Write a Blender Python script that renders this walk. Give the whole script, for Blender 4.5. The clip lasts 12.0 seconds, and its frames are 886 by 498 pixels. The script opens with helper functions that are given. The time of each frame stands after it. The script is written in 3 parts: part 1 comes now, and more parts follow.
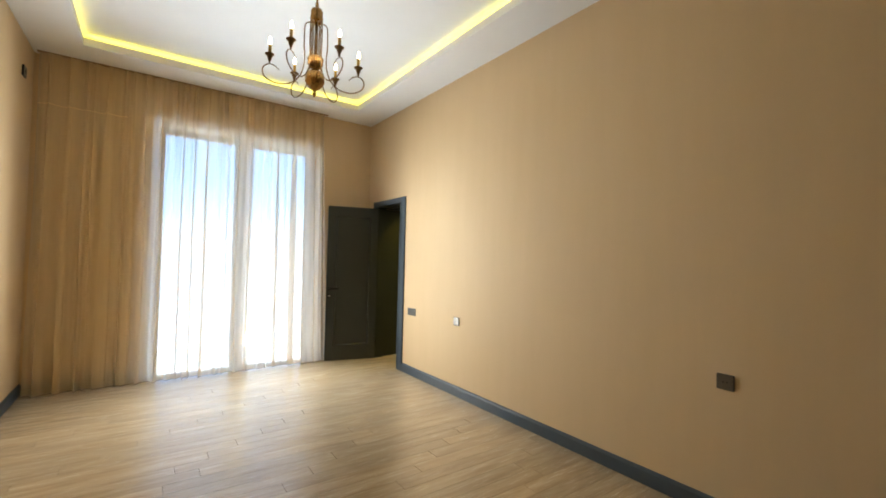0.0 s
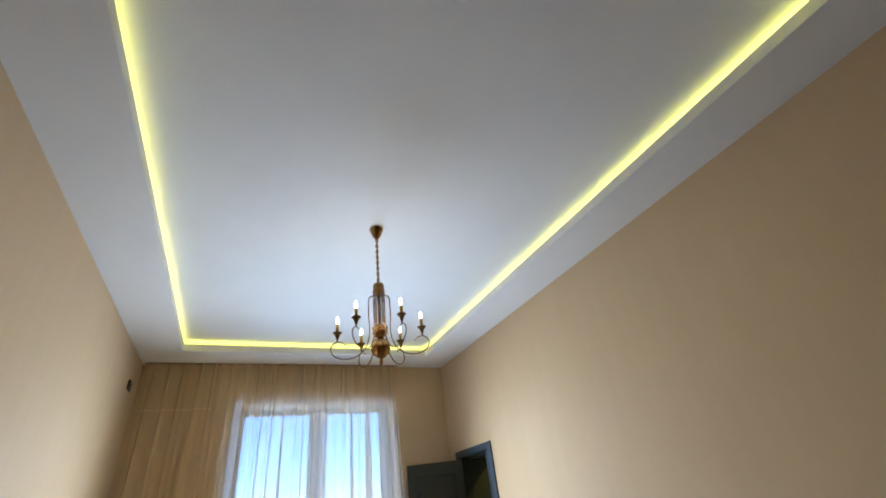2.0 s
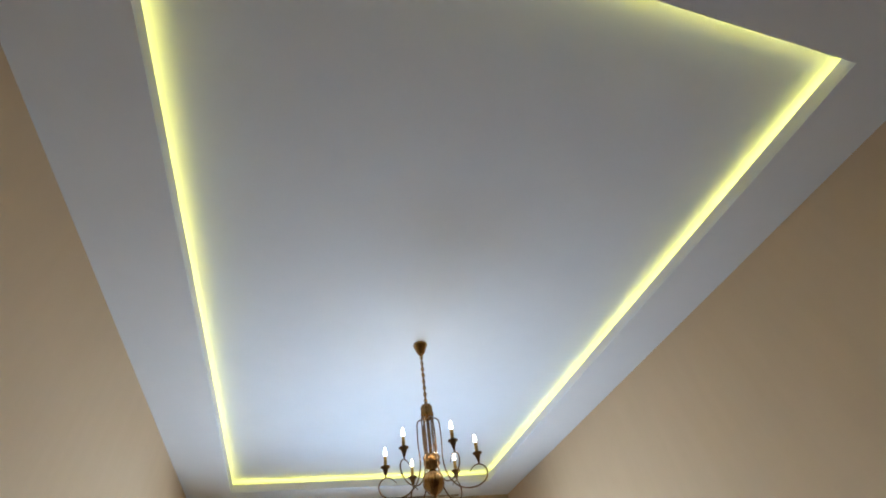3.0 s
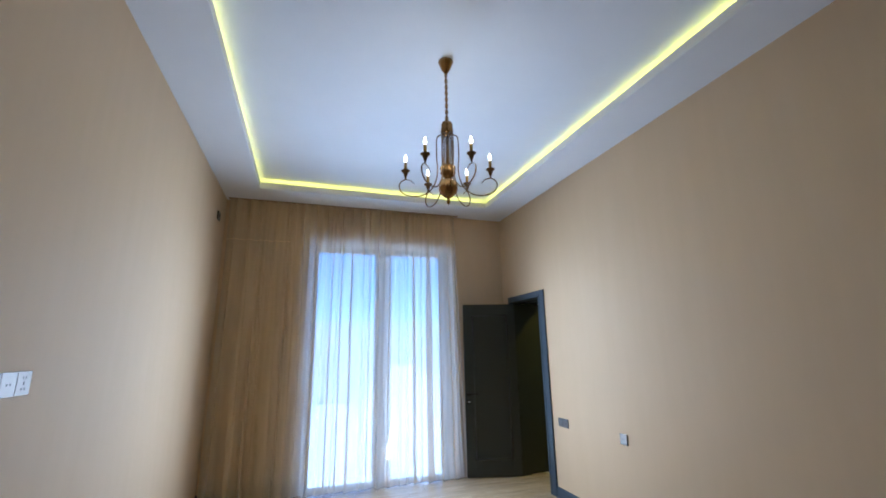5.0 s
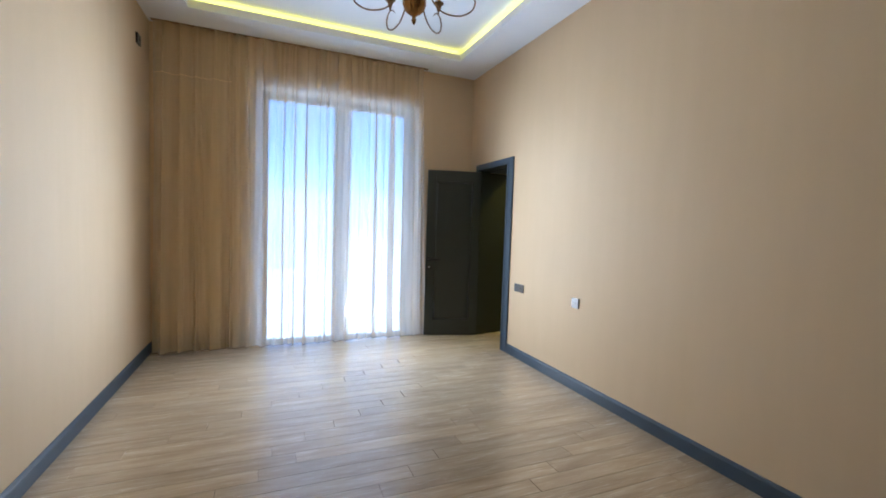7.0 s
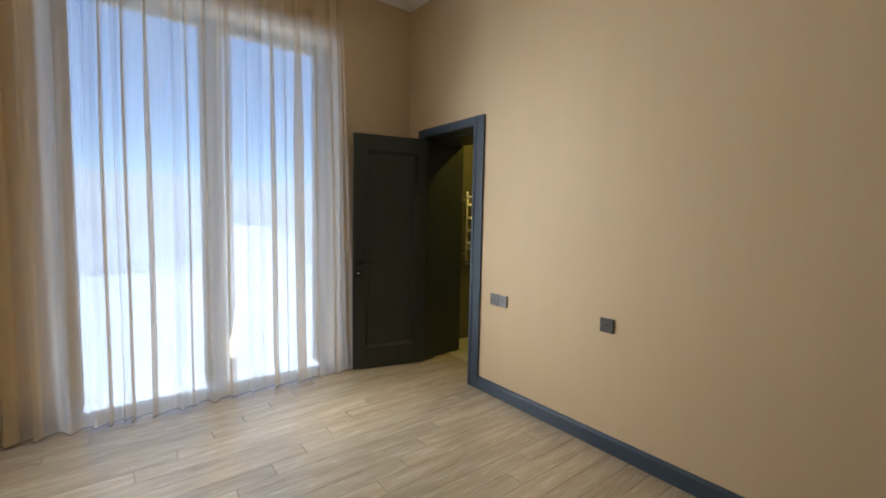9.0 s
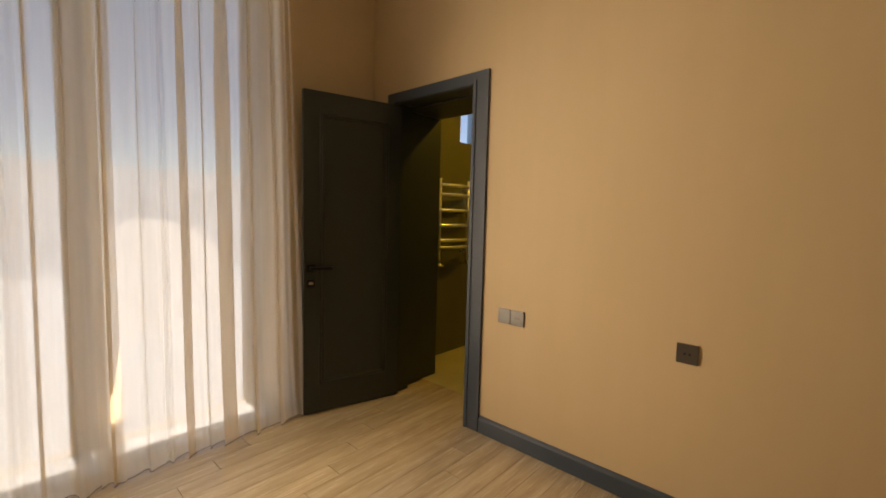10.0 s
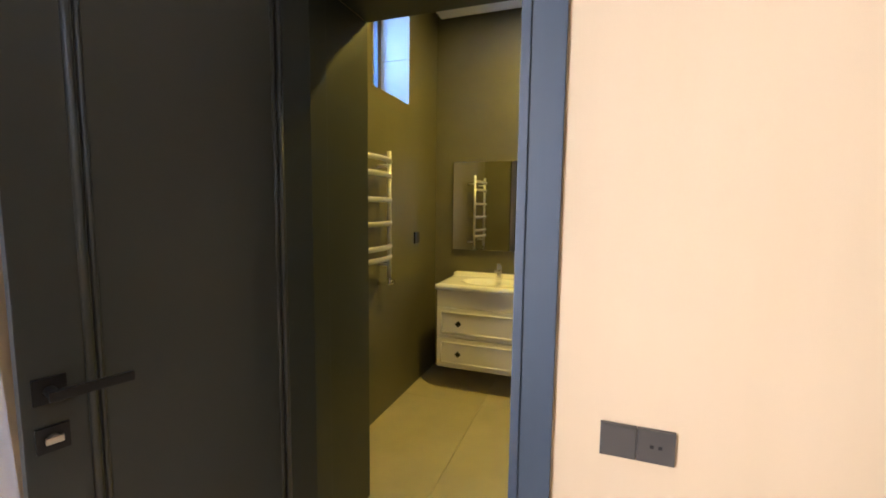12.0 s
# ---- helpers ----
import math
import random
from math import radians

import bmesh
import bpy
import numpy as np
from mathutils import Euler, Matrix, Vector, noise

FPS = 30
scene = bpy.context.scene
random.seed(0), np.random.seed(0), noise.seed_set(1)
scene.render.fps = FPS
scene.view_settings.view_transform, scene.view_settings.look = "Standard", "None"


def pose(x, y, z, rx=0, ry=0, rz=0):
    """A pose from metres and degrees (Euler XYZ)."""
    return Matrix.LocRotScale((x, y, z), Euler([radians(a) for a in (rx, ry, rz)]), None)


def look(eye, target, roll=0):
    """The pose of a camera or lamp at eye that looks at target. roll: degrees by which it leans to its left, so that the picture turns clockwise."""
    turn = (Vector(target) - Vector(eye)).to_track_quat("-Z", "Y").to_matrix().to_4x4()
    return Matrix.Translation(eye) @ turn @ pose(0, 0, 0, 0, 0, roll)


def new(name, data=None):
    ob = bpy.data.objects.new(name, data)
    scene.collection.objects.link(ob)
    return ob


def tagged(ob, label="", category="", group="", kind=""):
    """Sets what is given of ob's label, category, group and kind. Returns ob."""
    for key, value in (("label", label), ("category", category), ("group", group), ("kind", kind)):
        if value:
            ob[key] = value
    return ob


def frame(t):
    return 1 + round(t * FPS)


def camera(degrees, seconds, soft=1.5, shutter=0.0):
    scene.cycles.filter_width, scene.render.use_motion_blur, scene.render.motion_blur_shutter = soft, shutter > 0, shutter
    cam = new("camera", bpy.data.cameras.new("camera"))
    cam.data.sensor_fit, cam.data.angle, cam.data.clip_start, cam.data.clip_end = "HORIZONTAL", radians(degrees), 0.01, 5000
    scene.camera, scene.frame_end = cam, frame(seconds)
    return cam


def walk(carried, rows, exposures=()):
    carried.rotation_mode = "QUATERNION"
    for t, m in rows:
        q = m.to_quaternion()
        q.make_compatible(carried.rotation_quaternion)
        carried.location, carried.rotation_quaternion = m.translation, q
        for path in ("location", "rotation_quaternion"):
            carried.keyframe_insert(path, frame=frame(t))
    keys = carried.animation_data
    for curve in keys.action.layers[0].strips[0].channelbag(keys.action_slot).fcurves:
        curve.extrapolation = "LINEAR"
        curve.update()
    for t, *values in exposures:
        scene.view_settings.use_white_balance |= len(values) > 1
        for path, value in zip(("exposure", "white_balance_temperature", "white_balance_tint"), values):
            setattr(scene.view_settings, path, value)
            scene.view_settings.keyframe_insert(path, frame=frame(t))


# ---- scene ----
cam = camera(93.3, 12.0, soft=1.8)
PATH = [
    (0, (0.06, 0.31, 1.399), (1.216, 1.941, 1.448), 1.4),
    (0.5, (0.063, 0.351, 1.416), (1.313, 1.899, 1.618), 0.9),
    (1, (0.072, 0.4, 1.457), (1.272, 1.935, 1.907), -1.4),
    (1.5, (0.092, 0.462, 1.57), (1.108, 2.022, 2.299), -4.5),
    (2, (0.129, 0.464, 1.631), (0.923, 1.977, 2.67), -7.7),
    (2.5, (0.189, 0.469, 1.7), (0.774, 1.828, 3.046), -10.0),
    (2.7, (0.195, 0.469, 1.713), (0.731, 1.729, 3.171), -11.2),
    (4.5, (0.123, 0.568, 1.625), (0.696, 2.299, 2.446), -2.9),
    (5, (0.09, 0.604, 1.542), (0.694, 2.455, 2.0), -1.0),
    (5.5, (0.063, 0.613, 1.458), (0.698, 2.5, 1.645), -0.1),
    (6, (0.093, 0.641, 1.414), (0.746, 2.531, 1.427), 0.9),
    (6.5, (0.172, 0.709, 1.403), (0.871, 2.581, 1.331), 1.5),
    (7, (0.237, 0.864, 1.397), (1.0, 2.71, 1.285), 1.9),
    (9, (0.429, 2.436, 1.377), (1.653, 4.011, 1.226), 1.2),
    (9.5, (0.524, 2.913, 1.331), (1.877, 4.378, 1.178), 1.1),
    (10, (0.676, 3.37, 1.325), (2.158, 4.704, 1.167), 1.5),
    (10.5, (0.85, 3.777, 1.331), (2.449, 4.969, 1.19), 1.4),
    (11, (1.089, 4.156, 1.337), (2.798, 5.185, 1.191), 1.4),
    (11.5, (1.338, 4.487, 1.346), (3.132, 5.354, 1.173), 0.7),
    (12, (1.597, 4.774, 1.337), (3.47, 5.447, 1.138), 0.7),
]
walk(cam, [(t, look(eye, target, roll)) for t, eye, target, roll in PATH], exposures=[
    (0.0, 2.95, 6150, 2), (0.5, 2.82, 6200, 3), (1.0, 2.68, 6150, 5), (1.5, 2.57, 5450, 4), (2.5, 2.75, 4950, 3), (4.5, 2.38, 4600, 6), (5.5, 2.47, 4550, 7), (6.5, 2.7, 4850, 7), (7.0, 2.7, 4850, 6),
    (9.0, 2.1, 5600, 6), (10.0, 1.68, 9200, 16), (11.0, 1.86, 9800, 19), (11.5, 2.2, 11000, 19), (12.0, 3.08, 5400, 19)])

# plan, in metres
XL, XR = -0.895, 2.70
YN, YE = -1.60, 5.93
ZB, ZU = 3.32, 3.442
TX0, TX1, TY0, TY1 = -0.487, 2.270, 0.596, 5.437
WO = 6.34
DOOR = (4.965, 5.66, 2.105)
OPEN = (0.08, 1.98, 2.86)
BX, BY0, BY1, BZ = 4.87, 4.24, 6.018, 2.80

# ---- world, sun, lights ----
world = bpy.data.worlds.new("world")
scene.world = world
world.use_nodes = True
wn = world.node_tree.nodes
sky = wn.new("ShaderNodeTexSky")
sky.sky_type, sky.sun_disc = "NISHITA", False
sky.sun_elevation, sky.sun_rotation = radians(84.3), radians(0.0)
sky.air_density, sky.dust_density, sky.ozone_density = 0.65, 0.0, 4.0
wn["Background"].inputs["Strength"].default_value = 0.066
world.node_tree.links.new(sky.outputs[0], wn["Background"].inputs[0])


def lamp(name, kind, m, energy, color, **more):
    data = bpy.data.lights.new(name, kind)
    data.energy, data.color = energy, color
    for key in more:
        if key == "size":
            data.shape, data.size, data.size_y = "RECTANGLE", more[key][0], more[key][1]
        if key == "angle":
            data.angle = more[key]
        if key == "radius":
            data.shadow_soft_size = more[key]
    ob = new(name, data)
    ob.matrix_world = m
    return ob


lamp("sun", "SUN", look((0, 0, 10), (0.0, -0.10, 9.0)), 3.0, (1.0, 0.98, 0.96), angle=radians(0.5))
# Added fill lamps inside the room before the curtain, boosting the window's daylight.
for name, way, w, h_, watt, spread, color in (
        ("window_daylight_a", (0.68, -0.72, -0.10), 0.35, 2.3, 2.9, 88, (1.0, 0.93, 0.84)),
        ("window_daylight_b", (-0.74, -0.67, 0.0), 0.35, 2.3, 2.5, 80, (1.0, 0.93, 0.84)),
        ("window_daylight_c", (0.0, -0.53, 0.85), 1.7, 0.18, 2.0, 68, (0.90, 0.93, 1.0)),
        ("window_daylight_d", (0.0, -0.22, -0.97), 1.7, 0.6, 2.0, 72, (0.90, 0.94, 1.0))):
    at = Vector((1.03, 5.40 if name[-1] == "d" else 5.62, {"c": 0.32, "d": 2.68}.get(name[-1], 1.45)))
    ob = lamp(name, "AREA", look(at, at + Vector(way)), watt, color, size=(w, h_))
    ob.data.spread = radians(spread)
lamp("bath_window_daylight", "AREA", look((4.07, 6.50, 2.36), (4.07, 5.0, 1.9)), 2.0, (0.20, 0.48, 1.0), size=(0.5, 0.6))
COVE = (1.0, 0.82, 0.13)
COVEW = 0.13
cx, cy = (TX0 + TX1) / 2, (TY0 + TY1) / 2
for name, x, y, w, l in (("cove_light_a", TX0 - 0.06, cy, 0.02, TY1 - TY0), ("cove_light_b", TX1 + 0.06, cy, 0.02, TY1 - TY0),
                         ("cove_light_c", cx, TY0 - 0.06, TX1 - TX0, 0.02), ("cove_light_d", cx, TY1 + 0.06, TX1 - TX0, 0.02)):
    lamp(name, "AREA", pose(x, y, 3.385, 180, 0, 0), COVEW * max(w, l), COVE, size=(w, l))
lamp("bath_downlight", "AREA", pose(3.95, 5.09, BZ - 0.02, 0, 0, 0), 4.9, (1.0, 0.68, 0.08), size=(0.12, 0.12))

# ---- materials ----


class Nodes:
    def __init__(self, name):
        self.m = bpy.data.materials.new(name)
        self.m.use_nodes = True
        self.t = self.m.node_tree
        self.b = self.t.nodes["Principled BSDF"]

    def add(self, kind, **inputs):
        n = self.t.nodes.new(kind)
        for k in inputs:
            n.inputs[k.replace("_", " ")].default_value = inputs[k]
        return n

    def link(self, a, b):
        self.t.links.new(a, b)

    def coords(self, scale=(1, 1, 1), kind="Object"):
        c = self.add("ShaderNodeTexCoord")
        m = self.add("ShaderNodeMapping")
        m.inputs["Scale"].default_value = scale
        self.link(c.outputs[kind], m.inputs["Vector"])
        return m.outputs[0]

    def noise(self, scale, detail=4, vec=None, rough=0.55):
        n = self.add("ShaderNodeTexNoise", Scale=scale, Detail=detail, Roughness=rough)
        self.link(vec if vec else self.coords(), n.inputs["Vector"])
        return n.outputs["Fac"]

    def ramp(self, fac, stops):
        r = self.add("ShaderNodeValToRGB")
        el = r.color_ramp.elements
        while len(el) < len(stops):
            el.new(0.5)
        for e, (p, c) in zip(el, stops):
            e.position, e.color = p, (*c, 1)
        self.link(fac, r.inputs[0])
        return r.outputs[0]

    def bump(self, height, strength, distance=0.002):
        b = self.add("ShaderNodeBump", Strength=strength, Distance=distance)
        self.link(height, b.inputs["Height"])
        self.link(b.outputs[0], self.b.inputs["Normal"])


def simple(name, color, rough=0.5, metal=0.0, vary=0.06, scale=3.0, fine=120.0, bump=0.1, spec=0.5):
    n = Nodes(name)
    lo = tuple(c * (1 - vary) for c in color)
    hi = tuple(min(1, c * (1 + vary)) for c in color)
    big = n.noise(scale, 5)
    n.link(n.ramp(big, [(0.3, lo), (0.7, hi)]), n.b.inputs["Base Color"])
    n.b.inputs["Metallic"].default_value = metal
    n.b.inputs["Specular IOR Level"].default_value = spec
    small = n.noise(fine, 3)
    r = n.add("ShaderNodeMapRange")
    n.link(small, r.inputs["Value"])
    r.inputs["To Min"].default_value, r.inputs["To Max"].default_value = rough * 0.88, min(1, rough * 1.12)
    n.link(r.outputs[0], n.b.inputs["Roughness"])
    if bump:
        n.bump(small, bump, 0.0008)
    return n.m


def wallpaper():
    n = Nodes("beige_wall_covering")
    big = n.noise(1.3, 6)
    streak = n.noise(9.0, 4, n.coords((1, 1, 0.12)))
    mix = n.add("ShaderNodeMath")
    mix.operation = "ADD"
    n.link(big, mix.inputs[0])
    n.link(streak, mix.inputs[1])
    half = n.add("ShaderNodeMath")
    half.operation = "MULTIPLY"
    half.inputs[1].default_value = 0.5
    n.link(mix.outputs[0], half.inputs[0])
    n.link(n.ramp(half.outputs[0], [(0.35, (0.583, 0.438, 0.260)), (0.65, (0.612, 0.464, 0.284))]), n.b.inputs["Base Color"])
    n.b.inputs["Roughness"].default_value = 0.62
    weave_h = n.noise(420, 2, n.coords((1, 1, 0.3)))
    n.bump(weave_h, 0.12, 0.0010)
    return n.m


def wood_floor():
    n = Nodes("grey_brown_laminate")
    info = n.add("ShaderNodeObjectInfo")
    tc = n.add("ShaderNodeTexCoord")
    shift = n.add("ShaderNodeVectorMath")
    shift.operation = "MULTIPLY_ADD"
    n.link(info.outputs["Random"], shift.inputs[0])
    shift.inputs[1].default_value = (7.0, 13.0, 5.0)
    n.link(tc.outputs["Object"], shift.inputs[2])
    stretch = n.add("ShaderNodeMapping")
    stretch.inputs["Scale"].default_value = (1.6, 13.0, 1.0)
    n.link(shift.outputs[0], stretch.inputs["Vector"])
    warp = n.noise(1.4, 5, stretch.outputs[0], 0.6)
    fine = n.add("ShaderNodeMapping")
    fine.inputs["Scale"].default_value = (4.0, 110.0, 1.0)
    n.link(shift.outputs[0], fine.inputs["Vector"])
    grain = n.noise(1.5, 5, fine.outputs[0], 0.65)
    base = n.ramp(warp, [(0.28, (0.400, 0.304, 0.190)), (0.50, (0.520, 0.408, 0.265)), (0.74, (0.620, 0.505, 0.350))])
    g = n.ramp(grain, [(0.3, (0.87, 0.86, 0.85)), (0.6, (1.0, 1.0, 1.0))])
    mul = n.add("ShaderNodeMix")
    mul.data_type, mul.blend_type = "RGBA", "MULTIPLY"
    mul.inputs["Factor"].default_value = 0.85
    n.link(base, mul.inputs["A"])
    n.link(g, mul.inputs["B"])
    tone = n.ramp(info.outputs["Random"], [(0.0, (0.88, 0.88, 0.88)), (1.0, (1.08, 1.06, 1.03))])
    mul2 = n.add("ShaderNodeMix")
    mul2.data_type, mul2.blend_type = "RGBA", "MULTIPLY"
    mul2.inputs["Factor"].default_value = 1.0
    n.link(mul.outputs["Result"], mul2.inputs["A"])
    n.link(tone, mul2.inputs["B"])
    n.link(mul2.outputs["Result"], n.b.inputs["Base Color"])
    r = n.add("ShaderNodeMapRange")
    n.link(grain, r.inputs["Value"])
    r.inputs["To Min"].default_value, r.inputs["To Max"].default_value = 0.20, 0.32
    n.link(r.outputs[0], n.b.inputs["Roughness"])
    n.b.inputs["Specular IOR Level"].default_value = 1.0
    n.b.inputs["Coat Weight"].default_value = 0.55
    n.b.inputs["Coat Roughness"].default_value = 0.22
    n.bump(grain, 0.25, 0.0006)
    return n.m


def sheer_fabric():
    n = Nodes("sheer_cream_voile")
    n.t.nodes.remove(n.b)
    weave_c = n.noise(260, 2)
    col = n.ramp(weave_c, [(0.3, (0.88, 0.68, 0.36)), (0.7, (0.92, 0.73, 0.42))])
    trans = n.add("ShaderNodeBsdfTransparent", Color=(0.98, 0.97, 0.95, 1))
    tl = n.add("ShaderNodeBsdfTranslucent")
    df = n.add("ShaderNodeBsdfDiffuse")
    tl.inputs["Color"].default_value = (0.86, 0.80, 0.70, 1)
    n.link(col, df.inputs["Color"])
    a = n.add("ShaderNodeMixShader", Fac=0.42)
    n.link(tl.outputs[0], a.inputs[1])
    n.link(df.outputs[0], a.inputs[2])
    thread = n.add("ShaderNodeMapRange")
    n.link(n.noise(16, 3, n.coords((1, 1, 0.04))), thread.inputs["Value"])
    thread.inputs["To Min"].default_value, thread.inputs["To Max"].default_value = 0.50, 0.76
    b = n.add("ShaderNodeMixShader")
    n.link(thread.outputs[0], b.inputs[0])
    n.link(trans.outputs[0], b.inputs[1])
    n.link(a.outputs[0], b.inputs[2])
    n.link(b.outputs[0], n.t.nodes["Material Output"].inputs["Surface"])
    return n.m


def emitter(name, color, strength):
    n = Nodes(name)
    n.b.inputs["Base Color"].default_value = (*color, 1)
    n.b.inputs["Emission Color"].default_value = (*color, 1)
    n.b.inputs["Emission Strength"].default_value = strength
    return n.m


def glass(name, tint=(1, 1, 1)):
    n = Nodes(name)
    n.b.inputs["Base Color"].default_value = (*tint, 1)
    n.b.inputs["Roughness"].default_value = 0.0
    n.b.inputs["Transmission Weight"].default_value = 1.0
    n.b.inputs["IOR"].default_value = 1.05
    return n.m


WALL = wallpaper()
CEIL = simple("matt_white_ceiling_paint", (0.78, 0.79, 0.80), 0.8, vary=0.015, bump=0.05)
LIP = simple("white_cove_paint", (0.80, 0.79, 0.77), 0.75, vary=0.02, bump=0.05)
SLATE = simple("slate_blue_grey_paint", (0.040, 0.058, 0.082), 0.42, vary=0.08, bump=0.06)
DOORP = simple("dark_charcoal_door_paint", (0.032, 0.036, 0.029), 0.38, spec=0.45, vary=0.06, bump=0.06)
WOOD = wood_floor()
SEAM = simple("dark_joint", (0.07, 0.05, 0.035), 0.8)
VOILE = sheer_fabric()
SEWN = simple("cream_sewn_seam", (0.80, 0.66, 0.44), 0.8)
HEM = simple("curtain_hem_thread", (0.20, 0.16, 0.12), 0.8)
BRASS = simple("antique_brass", (0.33, 0.19, 0.065), 0.17, 1.0, vary=0.15, scale=30, bump=0.03)
DARKBRASS = simple("dark_brass_rod", (0.17, 0.10, 0.042), 0.30, 1.0, vary=0.15, scale=30, bump=0.03)
CANDLE = simple("gold_candle_sleeve", (0.42, 0.26, 0.06), 0.35, 1.0, vary=0.08)
BULB = emitter("warm_bulb_glow", (1.0, 0.80, 0.52), 4.0)
LED = emitter("yellow_led_tape", (1.0, 0.76, 0.12), 0.3)
PLATE = simple("graphite_switch_plastic", (0.125, 0.118, 0.11), 0.30, 0.7, vary=0.02, fine=900.0, bump=0.0)
HOLE = simple("black_socket_hole", (0.01, 0.01, 0.01), 0.6)
BLACK = simple("black_metal", (0.02, 0.02, 0.02), 0.35, 0.6)
KEYM = simple("worn_nickel", (0.55, 0.52, 0.45), 0.3, 1.0)
BATHW = simple("olive_grey_wall_tile", (0.115, 0.107, 0.060), 0.38, vary=0.10, scale=2.2, bump=0.04)
BATHF = simple("beige_floor_tile", (0.44, 0.39, 0.22), 0.36, vary=0.10, scale=2.6, bump=0.05)
WHITE = simple("gloss_white_lacquer", (0.80, 0.78, 0.72), 0.18, vary=0.01, bump=0.0)
CERAM = simple("white_ceramic", (0.84, 0.83, 0.80), 0.10, vary=0.01, bump=0.0)
CHROME = simple("chrome", (0.82, 0.82, 0.82), 0.22, 1.0, vary=0.02, bump=0.0)
RAILW = simple("brushed_steel_rail", (0.74, 0.73, 0.70), 0.42, 1.0, vary=0.03, bump=0.02)
FRAME = simple("dark_window_profile", (0.06, 0.06, 0.065), 0.4)
PVC = simple("warm_brown_window_profile", (0.24, 0.15, 0.08), 0.35)
# Lightened colour so the backlit sill and rail show no dark line.
SILLM = simple("lightened_rail_profile", (0.62, 0.61, 0.58), 0.35, 0.2)
# Blue mixed into these outdoor colours for cool daylight against the warm white balance.
STONE = simple("cool_tinted_paving", (0.38, 0.44, 0.52), 0.8, vary=0.08)
RENDERW = simple("cool_tinted_render", (0.60, 0.66, 0.74), 0.85, vary=0.05)
EARTH = simple("cool_tinted_ground", (0.27, 0.32, 0.39), 0.95, vary=0.15, scale=0.4)
GLASS = glass("clear_glass")
MIRROR = simple("mirror_silver", (0.9, 0.9, 0.9), 0.01, 1.0, vary=0.0, bump=0.0)

# ---- mesh helpers ----


def box(bm, x0, y0, z0, x1, y1, z1, bevel=0.0):
    made = bmesh.ops.create_cube(bm, size=1.0)["verts"]
    for v in made:
        v.co = Vector((x0 + (v.co.x + 0.5) * (x1 - x0), y0 + (v.co.y + 0.5) * (y1 - y0), z0 + (v.co.z + 0.5) * (z1 - z0)))
    if bevel:
        edges = list({e for v in made for e in v.link_edges})
        bmesh.ops.bevel(bm, geom=edges, offset=bevel, segments=2, profile=0.7, affect="EDGES", clamp_overlap=True)


def lathe(bm, profile, steps=20, flute=0.0, flutes=10, at=(0, 0, 0)):
    rings = []
    for r, z in profile:
        ring = []
        for i in range(steps):
            a = 2 * math.pi * i / steps
            rr = r * (1 - flute * (0.5 + 0.5 * math.cos(flutes * a)))
            ring.append(bm.verts.new((at[0] + rr * math.cos(a), at[1] + rr * math.sin(a), at[2] + z)))
        rings.append(ring)
    for lo, hi in zip(rings, rings[1:]):
        for i in range(steps):
            j = (i + 1) % steps
            bm.faces.new((lo[i], lo[j], hi[j], hi[i]))
    bm.faces.new(list(reversed(rings[0])))
    bm.faces.new(rings[-1])


def smooth_path(points, per=6):
    pts = [Vector(p) for p in points]
    ext = [2 * pts[0] - pts[1]] + pts + [2 * pts[-1] - pts[-2]]
    out = []
    for i in range(1, len(ext) - 2):
        a, b, c, d = ext[i - 1:i + 3]
        for k in range(per):
            t = k / per
            out.append(0.5 * (2 * b + (c - a) * t + (2 * a - 5 * b + 4 * c - d) * t * t + (3 * b - a - 3 * c + d) * t ** 3))
    return out + [pts[-1]]


def tube(bm, path, radius, sides=8, taper=None):
    side = None
    rings = []
    for i, p in enumerate(path):
        d = (path[min(i + 1, len(path) - 1)] - path[max(i - 1, 0)]).normalized()
        if side is None:
            side = d.orthogonal().normalized()
        side = (side - d * side.dot(d)).normalized()
        other = d.cross(side)
        r = radius * (taper(i / (len(path) - 1)) if taper else 1)
        rings.append([bm.verts.new(p + (side * math.cos(2 * math.pi * k / sides) + other * math.sin(2 * math.pi * k / sides)) * r) for k in range(sides)])
    for lo, hi in zip(rings, rings[1:]):
        for i in range(sides):
            j = (i + 1) % sides
            bm.faces.new((lo[i], lo[j], hi[j], hi[i]))
    bm.faces.new(list(reversed(rings[0])))
    bm.faces.new(rings[-1])


def part(name, bm, material, parent=None, label="", smooth=False):
    bmesh.ops.recalc_face_normals(bm, faces=bm.faces)
    me = bpy.data.meshes.new(name)
    bm.to_mesh(me)
    bm.free()
    me.materials.append(material)
    if smooth:
        for p in me.polygons:
            p.use_smooth = True
    ob = new(name, me)
    if parent:
        ob.parent = parent
    if label:
        tagged(ob, label=label)
    return ob


def boxes(name, material, items, parent=None, label="", bevel=0.0):
    bm = bmesh.new()
    for it in items:
        box(bm, *it, bevel=bevel)
    return part(name, bm, material, parent, label)


def empty(name, m, label, category, group=""):
    ob = new(name)
    ob.matrix_world = m
    return tagged(ob, label=label, category=category, group=group)


def structure(ob, label="", category=""):
    return tagged(ob, label=label, category=category, kind="structure")


